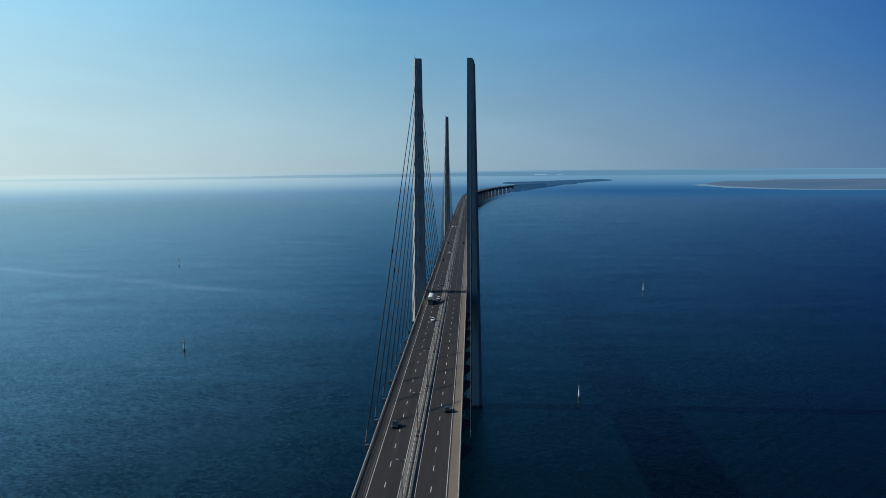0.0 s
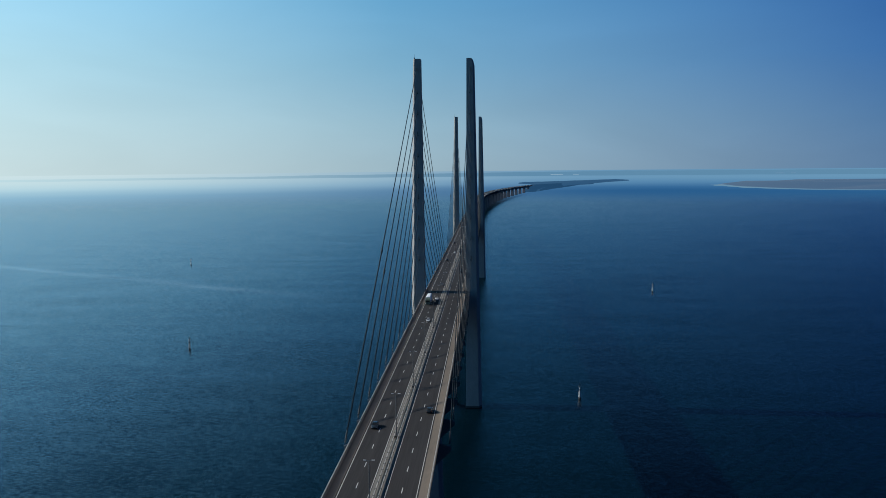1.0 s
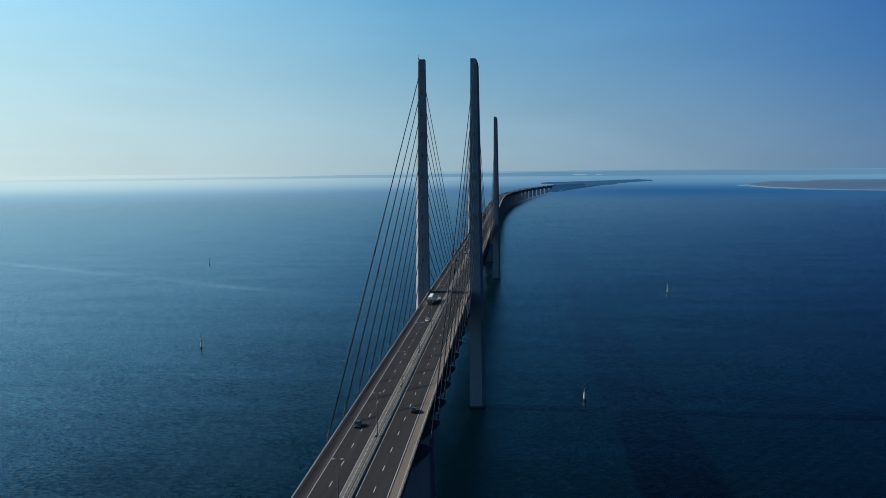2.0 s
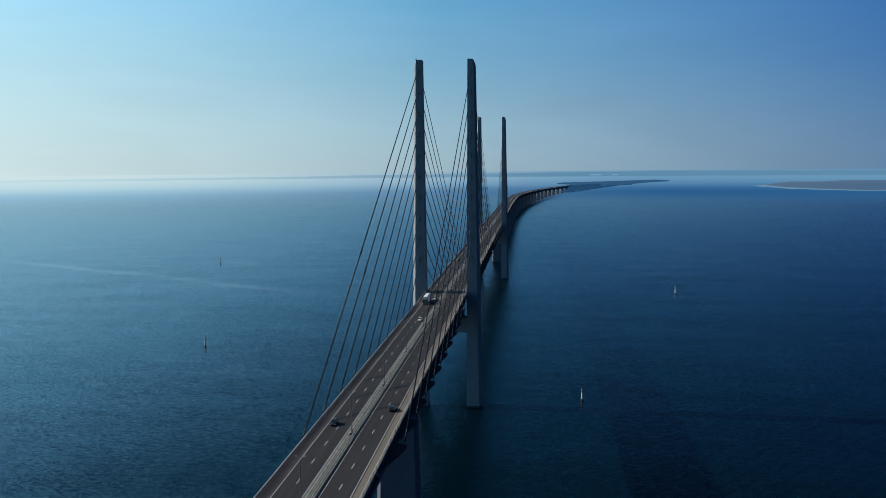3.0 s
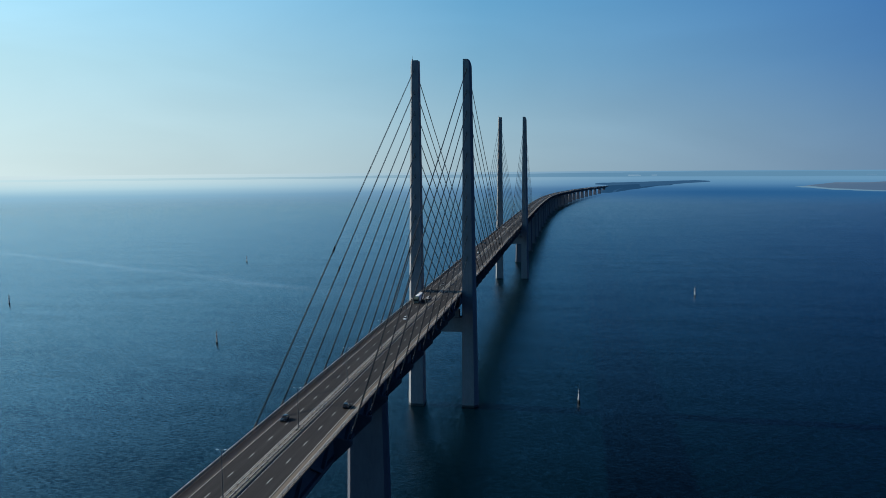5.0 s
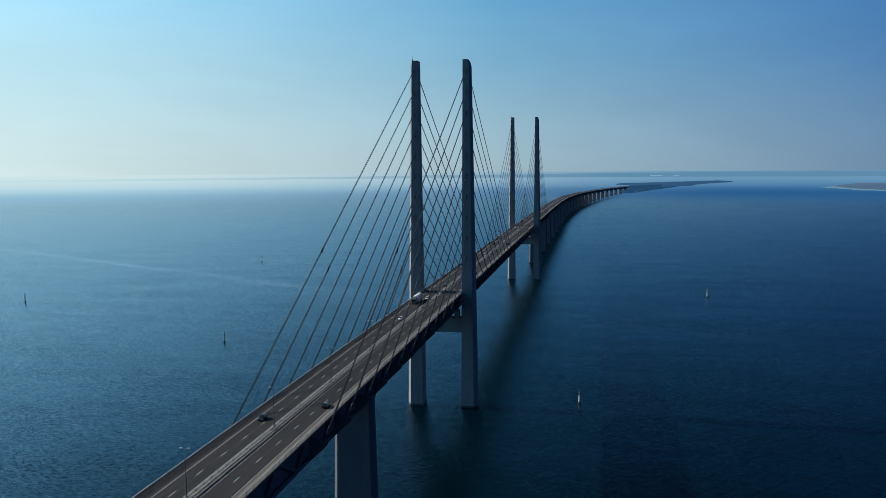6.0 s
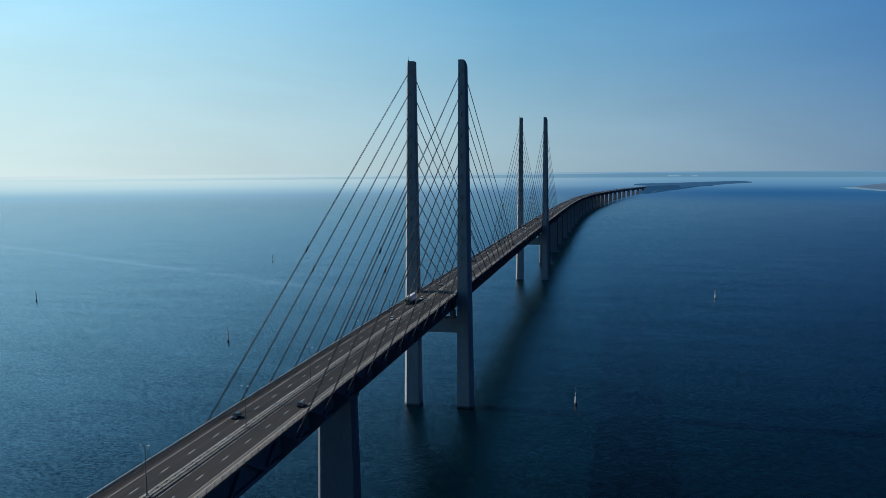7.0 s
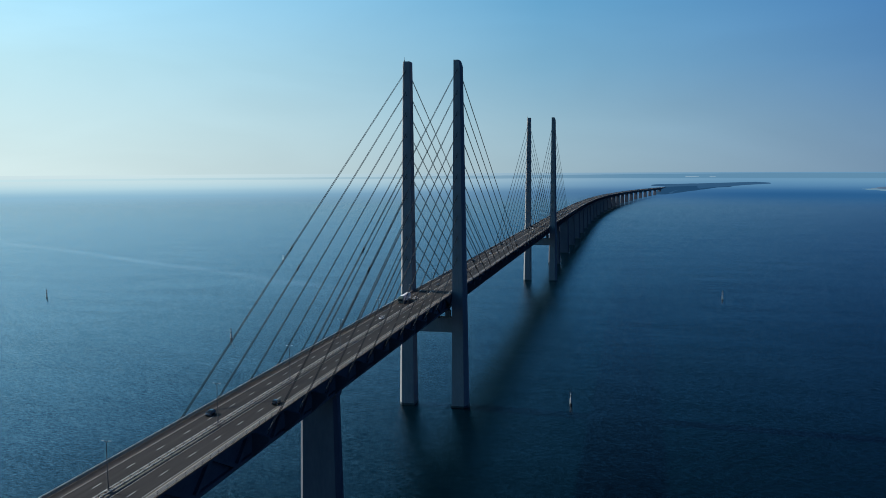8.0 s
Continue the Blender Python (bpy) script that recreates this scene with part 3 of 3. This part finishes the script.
# ---- street lamps on the median ----
def street_lamp():
    thing = base_empty("street_lamp", (0, 0, 0), "slender dark steel lamp post with twin arms on the median", "street lamp", "lamps on the median")
    bm = bmesh.new()
    rod(bm, (0, 0, 0.6), (0, 0, 1.9), 0.19, 0.17)
    rod(bm, (0, 0, 1.9), (0, 0, 12.2), 0.14, 0.08)
    part("pole", bm, POLE, thing)
    bm = bmesh.new()
    loft(bm, [[(sx * w, sy * d, z) for sx, sy in ((-1, -1), (1, -1), (1, 1), (-1, 1))] for w, d, z in ((0.5, 0.75, 0.1), (0.5, 0.75, 0.62), (0.42, 0.66, 0.72))])
    part("plinth", bm, RAIL_DARK, thing, "dark weathered concrete foot")
    for side in (-1, 1):
        bm = bmesh.new()
        rod(bm, (0, 0, 12.1), (side * 0.8, 0, 12.3), 0.06, 0.05)
        part("arm", bm, POLE, thing)
        bm = bmesh.new()
        loft(bm, [[(side * x, -w, z0), (side * x, w, z0), (side * x, w * 0.7, z1), (side * x, -w * 0.7, z1)] for x, w, z0, z1 in ((0.6, 0.10, 12.24, 12.33), (0.8, 0.16, 12.24, 12.38), (1.25, 0.12, 12.29, 12.38))])
        part("lamp_head", bm, LAMP_HEAD, thing)
    return thing


lamp = street_lamp()
lamp.matrix_world = Matrix.Translation(at(-311.2, 0, 0))
for i in range(-9, 56):
    if i == 0:
        continue
    s = -311.2 + 50.8 * i
    if any(abs(s - k) < 6 for k in (0, SPAN)):
        continue
    copy_thing(lamp, Matrix.Translation(at(s, 0, 0)) @ pose(0, 0, 0, 0, 0, -math.degrees(along(s)[3])))


# ---- pylons ----
def leg_ring(side, z, pull=0.0):
    """Outline of a leg: inner face upright, outer corners cut off, tapering outwards and along the bridge."""
    u = z / 203.5
    inner, outer = 11.6 + 1.5 * u, 21.0 - 3.4 * u - pull * (1.0 if side > 0 else 0.15)
    half = 5.2 - 1.9 * u
    cut = (outer - inner) * 0.2
    pts = [(inner, -half), (outer - cut, -half * 1.03), (outer, -half * 0.45), (outer, half * 0.45), (outer - cut, half * 1.03), (inner, half)]
    return [(side * x, y, z) for x, y in pts]


def pylon(y):
    thing = base_empty("pylon", (0, y, 0), "tall tapering grey concrete bridge pylon with two legs", "bridge pylon", "bridge pylons")
    for side in (-1, 1):
        bm = bmesh.new()
        loft(bm, [leg_ring(side, z) for z in (-4, 40, 80, 120, 160, 199.6)] + [leg_ring(side, 201.6, 0.45), leg_ring(side, 202.9, 1.0), leg_ring(side, 203.5, 1.5)])
        leg = part("leg", bm, CONCRETE, thing)
        bm = bmesh.new()
        ring = leg_ring(side, 0.0)
        loft(bm, [[(side * 17 + (px - side * 17) * k, py * k, z) for px, py, _ in ring] for k, z in ((1.03, -3), (1.03, 0.9), (1.01, 1.3))])
        part("plinth", bm, WET, thing, "dark wet concrete foot at the waterline")
        for z in range(88, 196, 12):
            u = z / 203.5
            inner, outer = 11.6 + 1.5 * u, 21.0 - 3.4 * u
            wide = (outer - inner) * 0.8
            half = (5.2 - 1.9 * u) * (1 + 0.03 * (15.0 - inner) / wide)
            for face in (-1, 1):
                bm = bmesh.new()
                xm, ym = side * 15.0, face * half
                loft(bm, [[(xm + 0.34 * math.cos(k * math.pi / 4), ym + face * y, z + 0.5 * math.sin(k * math.pi / 4)) for k in range(8)] for y in (-0.12, 0.07)])
                part("hatch", bm, NICHE, leg, "dark square access hatch")
    bm = bmesh.new()
    loft(bm, [[(x, sy * 3.4, z) for sy, z in ((-1, 45.0), (1, 45.0), (1, 53.6), (-1, 53.6))] for x in (-12.3, 12.3)])
    part("cross_beam", bm, CONCRETE, thing)
    top = level(y) - 9.9
    for x in (-8.6, 8.6):
        bm = bmesh.new()
        loft(bm, [[(x + sx * w, sy * w * 1.3, z) for sx, sy in ((-1, -1), (1, -1), (1, 1), (-1, 1))] for w, z in ((1.5, 53.55), (1.4, top - 0.9), (0.9, top - 0.85), (0.9, top))])
        part("bearing", bm, CONCRETE, thing, "concrete pedestal with a bearing under the girder")
    bm = bmesh.new()
    rod(bm, (-16.9, 0, 203.0), (-16.9, 0, 206.6), 0.12, 0.05)
    rod(bm, (-16.9, 0, 203.0), (-16.9, 0, 204.6), 0.35, 0.3)
    part("mast", bm, POLE, thing, "small steel mast with a warning light")
    return thing


pylon(0.0)
pylon(SPAN)

# ---- stay cables: harps of ten pairs on each side of each leg ----
for base_y in (0.0, SPAN):
    for side in (-1, 1):
        for way in (-1, 1):
            for i in range(10):
                reach = 258.3 - 22.6 * i
                foot = Vector((side * 14.6, base_y + way * reach, level(base_y + way * reach) - 1.9))
                zt = 198.0 - 12.0 * i
                head = Vector((side * 15.3, base_y + way * (5.2 - 1.9 * zt / 203.5 - 0.3), zt))
                thing = base_empty("stay_cable", foot, "pair of dark sheathed stay cables from deck to pylon", "stay cable", "stay cables")
                d = (head - foot)
                up = Vector((0, -way * d.z, abs(d.y))).normalized() * 0.56
                for k in (-1, 1):
                    bm = bmesh.new()
                    rod(bm, k * up, d + k * up, 0.135, k=6)
                    part("cable", bm, CABLE, thing, smooth=True)
                bm = bmesh.new()
                for k in (-1, 1):
                    rod(bm, k * up, k * up + d.normalized() * 3.2, 0.24, 0.2)
                part("socket", bm, SOCKET, thing, "thick dark steel socket at the foot")
                if i < 2:
                    f = 0.337 if i == 0 else 0.30
                    bm = bmesh.new()
                    mid = d * f
                    rod(bm, mid - up * 2.2, mid + up * 2.2, 0.26)
                    rod(bm, mid - d.normalized() * 0.9, mid + d.normalized() * 0.7, 0.42)
                    part("damper", bm, CABLE, thing, "clamp joining the two cables")
                bm = bmesh.new()
                s = base_y + way * reach
                z = level(s)
                for o in (-0.25, 0.25):
                    loft(bm, [[(side * 9.6, s + o - 0.12, z - 2.2), (side * 9.6, s + o + 0.12, z - 2.2), (side * 9.6, s + o + 0.12, z - 9.6), (side * 9.6, s + o - 0.12, z - 9.6)],
                              [(side * 15.0, s + o - 0.12, z - 3.2), (side * 15.0, s + o + 0.12, z - 3.2), (side * 15.0, s + o + 0.12, z - 4.4), (side * 15.0, s + o - 0.12, z - 4.4)]])
                own(part("outrigger", bm, STEEL), girder)


# ---- piers ----
def pier(s, wide, deep):
    x, y, z, a = along(s)
    thing = base_empty("bridge_pier", (x, y, 0), "pale grey concrete bridge pier standing in the water", "bridge pier", "bridge piers", -math.degrees(a))
    top = z - 9.9
    bm = bmesh.new()
    rings = []
    for f, h in ((1.0, -4.0), (0.92, top * 0.5), (0.86, top - 3)):
        w, d = wide * f, deep * f
        rings.append([(-w, -d * 0.5, h), (-w * 0.82, -d, h), (w * 0.82, -d, h), (w, -d * 0.5, h), (w, d * 0.5, h), (w * 0.82, d, h), (-w * 0.82, d, h), (-w, d * 0.5, h)])
    loft(bm, rings)
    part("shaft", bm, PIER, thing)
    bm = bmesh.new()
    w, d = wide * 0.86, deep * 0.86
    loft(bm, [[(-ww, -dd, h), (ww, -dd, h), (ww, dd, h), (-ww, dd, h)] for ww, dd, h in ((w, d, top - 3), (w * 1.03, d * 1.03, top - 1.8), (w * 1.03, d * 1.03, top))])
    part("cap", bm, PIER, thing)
    bm = bmesh.new()
    loft(bm, [[(sx * wide * k, sy * deep * k, h) for sx, sy in ((-1, -1), (1, -1), (1, 1), (-1, 1))] for k, h in ((1.06, -3), (1.06, 0.9), (1.03, 1.3))])
    part("plinth", bm, WET, thing, "dark wet concrete foot at the waterline")


for s in (-343, -182, SPAN + 182, SPAN + 343):
    pier(s, 8.6, 3.4)
for i in range(23):
    pier(SPAN + 343 + 140 * (i + 1), 8.0, 2.8)
for i in range(3):
    pier(-343 - 160 * (i + 1), 8.0, 2.8)


# ---- beacons in the water ----
def beacon():
    thing = base_empty("beacon", (0, 0, 0), "white and black spar beacon standing in the sea", "beacon", "beacons in the water")
    bm = bmesh.new()
    rod(bm, (0, 0, -2), (0, 0, 1.4), 0.85, 0.75, 12)
    part("foot", bm, BLACK, thing, "dark weedy foot")
    bm = bmesh.new()
    rod(bm, (0, 0, 1.4), (0, 0, 5.4), 0.72, 0.5, 12)
    part("body", bm, SEA_WHITE, thing)
    bm = bmesh.new()
    rod(bm, (0, 0, 5.4), (0, 0, 6.6), 0.46, 0.4, 12)
    part("band", bm, POLE, thing, "dark band round the body")
    bm = bmesh.new()
    rod(bm, (0, 0, 6.6), (0, 0, 8.0), 0.4, 0.46, 12)
    part("upper_body", bm, SEA_WHITE, thing)
    bm = bmesh.new()
    rod(bm, (0, 0, 8.0), (0, 0, 8.15), 0.95, 0.95, 12)
    for i in range(8):
        a = i * math.pi / 4
        rod(bm, (0.9 * math.cos(a), 0.9 * math.sin(a), 8.1), (0.9 * math.cos(a), 0.9 * math.sin(a), 9.1), 0.04, k=4)
    part("platform", bm, BEACON_GREY, thing)
    bm = bmesh.new()
    rod(bm, (0, 0, 8.1), (0, 0, 10.0), 0.16, 0.12)
    rod(bm, (0, 0, 10.0), (0, 0, 10.5), 0.3, 0.22)
    part("lantern", bm, BEACON_GREY, thing)
    return thing


first = beacon()
spots = ((-211.0, 146.7), (80.4, 14.4), (207.7, 441.9), (-415.4, 706.1), (-518.1, 306.7))
first.matrix_world = Matrix.Translation((*spots[0], 0))
for x, y in spots[1:]:
    copy_thing(first, Matrix.Translation((x, y, 0)))


# ---- vehicles ----
def wheel(thing, x, y, r, w):
    bm = bmesh.new()
    rod(bm, (x - w, y, r), (x + w, y, r), r, k=14)
    tyre = part("wheel", bm, BLACK, thing, "black tyre")
    bm = bmesh.new()
    rod(bm, (x - w - 0.01, y, r), (x + w + 0.01, y, r), r * 0.6, k=12)
    part("rim", bm, RAIL, tyre)


def oval(w, y, z0, z1, shoulder=0.9):
    """Cross-section of a car body: flat floor, bulging flank, rounded shoulder."""
    h = z1 - z0
    side = [(w * 0.86, z0), (w * 0.98, z0 + h * 0.18), (w, z0 + h * 0.55), (w * 0.96, z0 + h * 0.84), (w * shoulder, z1)]
    return [(x, y, z) for x, z in side] + [(-x, y, z) for x, z in reversed(side)]


def car(paint, tone):
    """A hatchback that heads to -y."""
    thing = base_empty("car", (0, 0, 0), tone + " car driving on the asphalt lane", "car", "cars on the bridge")
    bm = bmesh.new()
    rows = ((-2.14, 0.60, 0.42, 0.60), (-2.08, 0.74, 0.30, 0.68), (-1.85, 0.85, 0.22, 0.76), (-1.2, 0.89, 0.20, 0.87), (-0.85, 0.9, 0.20, 0.93), (0.3, 0.9, 0.20, 0.95), (1.5, 0.89, 0.20, 0.98), (1.95, 0.85, 0.24, 0.97), (2.08, 0.76, 0.32, 0.90), (2.12, 0.66, 0.42, 0.78))
    loft(bm, [oval(w, y, z0, z1, 0.82) for y, w, z0, z1 in rows])
    part("body", bm, paint, thing, smooth=True)
    bm = bmesh.new()
    loft(bm, [[(-w, y, z0), (w, y, z0), (w * k, y, z), (-w * k, y, z)] for y, w, z0, z, k in ((-0.95, 0.72, 0.88, 0.93, 0.95), (-0.25, 0.78, 0.9, 1.36, 0.82), (0.4, 0.79, 0.92, 1.43, 0.8), (1.2, 0.78, 0.94, 1.40, 0.8), (1.6, 0.76, 0.95, 1.26, 0.84), (1.9, 0.72, 0.94, 0.99, 0.95))])
    part("windows", bm, GLASS, thing, "dark glazing")
    bm = bmesh.new()
    loft(bm, [[(-w, y, z), (w, y, z), (w * 0.92, y, z + 0.05), (-w * 0.92, y, z + 0.05)] for y, w, z in ((-0.22, 0.62, 1.36), (0.3, 0.66, 1.425), (1.0, 0.655, 1.415), (1.5, 0.63, 1.32))])
    part("roof", bm, paint, thing)
    for x in (-0.78, 0.78):
        for y in (-1.3, 1.28):
            wheel(thing, x, y, 0.32, 0.11)
        bm = bmesh.new()
        box(bm, x * 0.8 - 0.17, x * 0.8 + 0.17, -2.12, -1.98, 0.54, 0.68)
        part("headlight", bm, LAMP_HEAD, thing)
        bm = bmesh.new()
        box(bm, x * 0.86 - 0.12, x * 0.86 + 0.12, 1.98, 2.11, 0.62, 0.86)
        part("tail_light", bm, TAIL_RED, thing, "red tail light")
        bm = bmesh.new()
        loft(bm, [[(x * k, y, z) for y, z in ((-0.72, 0.9), (-0.6, 0.9), (-0.6, 1.04), (-0.72, 1.04))] for k in (1.1, 1.32)])
        part("mirror", bm, paint, thing)
    return thing


def truck():
    """A lorry with a long rounded canvas trailer that heads to -y."""
    thing = base_empty("truck", (0, 0, 0), "lorry with a long white canvas trailer on the outer lane", "truck")
    bm = bmesh.new()
    section = [(-1.27, 1.05), (1.27, 1.05), (1.28, 2.4), (1.27, 3.45), (1.18, 3.78), (0.9, 3.96), (0.4, 4.03), (-0.4, 4.03), (-0.9, 3.96), (-1.18, 3.78), (-1.27, 3.45), (-1.28, 2.4)]
    rings = []
    for i in range(15):
        y = -4.4 + 13.6 * i / 14
        k = 0.988 if i % 2 else 1.0
        rings.append([(x * k, y, 1.05 + (z - 1.05) * k) for x, z in section])
    loft(bm, rings)
    part("trailer", bm, WHITE, thing, "white canvas trailer with a rounded roof", smooth=False)
    bm = bmesh.new()
    box(bm, -0.5, 0.5, -6.6, 9.0, 0.75, 1.04)
    part("chassis", bm, BLACK, thing)
    bm = bmesh.new()
    loft(bm, [[(-w, y, 0.45), (w, y, 0.45), (w, y, z), (w * 0.9, y + 0.1, z + 0.25), (-w * 0.9, y + 0.1, z + 0.25), (-w, y, z)] for y, w, z in ((-7.22, 1.1, 1.5), (-7.2, 1.15, 2.4), (-7.0, 1.22, 2.9), (-6.3, 1.24, 3.35), (-5.2, 1.24, 3.6), (-5.0, 1.2, 3.55))])
    part("cab", bm, TRUCK_CAB, thing, "dull green lorry cab")
    bm = bmesh.new()
    loft(bm, [[(-1.02, y, z), (1.02, y, z), (1.02, y + 0.2, z), (-1.02, y + 0.2, z)] for y, z in ((-7.25, 1.75), (-7.22, 2.4), (-7.1, 2.62))])
    part("windscreen", bm, GLASS, thing)
    for x in (-1.05, 1.05):
        for y in (-6.1, -3.0, 4.6, 5.9, 7.2):
            wheel(thing, x, y, 0.5, 0.16)
        bm = bmesh.new()
        box(bm, min(x * 1.14, x * 1.2), max(x * 1.14, x * 1.2), -2.2, 3.7, 0.5, 1.02)
        part("side_guard", bm, RAIL_DARK, thing)
        bm = bmesh.new()
        box(bm, x * 1.25 - 0.09, x * 1.25 + 0.09, -7.05, -6.85, 1.9, 2.6)
        part("mirror", bm, BLACK, thing)
        bm = bmesh.new()
        box(bm, x * 0.9 - 0.2, x * 0.9 + 0.2, -7.27, -7.1, 0.7, 0.95)
        part("headlight", bm, LAMP_HEAD, thing)
        bm = bmesh.new()
        box(bm, x * 0.95 - 0.2, x * 0.95 + 0.2, 9.02, 9.1, 0.8, 1.0)
        part("tail_light", bm, TAIL_RED, thing, "red tail light")
    return thing


TAIL_RED = mat("red lamp glass", (0.25, 0.01, 0.01), 0.3, vary=0.1)
CAR_WHITE = mat("white car paint", (0.75, 0.75, 0.74), 0.25, vary=0.04)
CAR_DARK = mat("dark car paint", (0.02, 0.026, 0.032), 0.25, vary=0.1)
CAR_GREY = mat("grey car paint", (0.12, 0.13, 0.14), 0.25, vary=0.1)
TRUCK_CAB = mat("lorry cab paint", (0.10, 0.13, 0.10), 0.35, vary=0.1)


def park(thing, s, off, back=False):
    thing.matrix_world = Matrix.Translation(at(s, off, 0.015)) @ pose(0, 0, 0, 0, 0, 180 if back else 0)


park(truck(), -40, -7.2)
cars = {"white": car(CAR_WHITE, "white"), "dark": car(CAR_DARK, "dark"), "grey": car(CAR_GREY, "grey")}
park(cars["white"], -92, -3.7)
park(cars["dark"], -252, -7.1)
park(cars["grey"], 25, -3.8)
for kind, s, off, back in (("white", -29, -3.5, False), ("dark", -237, 7.5, True), ("dark", 301, -7.2, False), ("white", 515, -7.3, False), ("white", 510, -3.7, False),
                           ("dark", 300, 7.2, True), ("grey", 445, 4.0, True), ("dark", 160, -7.2, False), ("white", 215, -3.6, False), ("dark", 700, -7.3, False), ("dark", 620, 7.3, True)):
    copy_thing(cars[kind], Matrix.Translation(at(s, off, 0.015)) @ pose(0, 0, 0, 0, 0, 180 if back else 0))


# the halls' tone is nearly all emitted haze colour over pale cladding
HALL = glow("pale hall with painted haze", (
    ((0.0, (0.46, 0.62, 0.70)), (1.0, (0.46, 0.62, 0.70))),
    ((0.0, (0.125, 0.262, 0.40)), (1.0, (0.125, 0.262, 0.40)))), (-1500, 1800), under=mat("pale hall cladding", (0.5, 0.5, 0.5), 0.7, vary=0.1), thick=(0.93, 0.93))


# ---- pale halls on the far coast ----
def far_hall(a, d, wide, high):
    """A long white hall seen across the water, at a bearing and true distance."""
    x, y = EYE_X + d * math.sin(radians(a)), EYE_Y + d * math.cos(radians(a))
    tx, ty = math.cos(radians(a)), -math.sin(radians(a))
    thing = base_empty("warehouse", far_point(x, y, 14, 0.98), "long white hall on the hazy far coast", "warehouse", "halls on the coast")
    k = 4700.0 / d
    bm = bmesh.new()
    w, h, dep = wide * k / 2, high * k, 14.0
    side, back = Vector((tx, ty, 0)), Vector((math.sin(radians(a)), math.cos(radians(a)), 0))
    loft(bm, [[side * u + back * v for u, v in ((-w, 0), (w, 0), (w, dep), (-w, dep))], [side * u + back * v + Vector((0, 0, h * 0.4)) for u, v in ((-w, 0), (w, 0), (w, dep), (-w, dep))]])
    part("wall", bm, HALL, thing)
    bm = bmesh.new()
    loft(bm, [[side * u + back * v + Vector((0, 0, z)) for v, z in ((-1, h * 0.4), (dep / 2, h * 1.3), (dep + 1, h * 0.4))] for u in (-w - 1, w + 1)])
    part("roof", bm, HALL, thing)


for a, d, wide, high in ((4.12, 11800, 140, 8), (4.5, 11800, 50, 6), (5.5, 11800, 75, 7), (18.6, 11800, 110, 7), (19.4, 11800, 60, 7)):
    far_hall(a, d, wide, high)
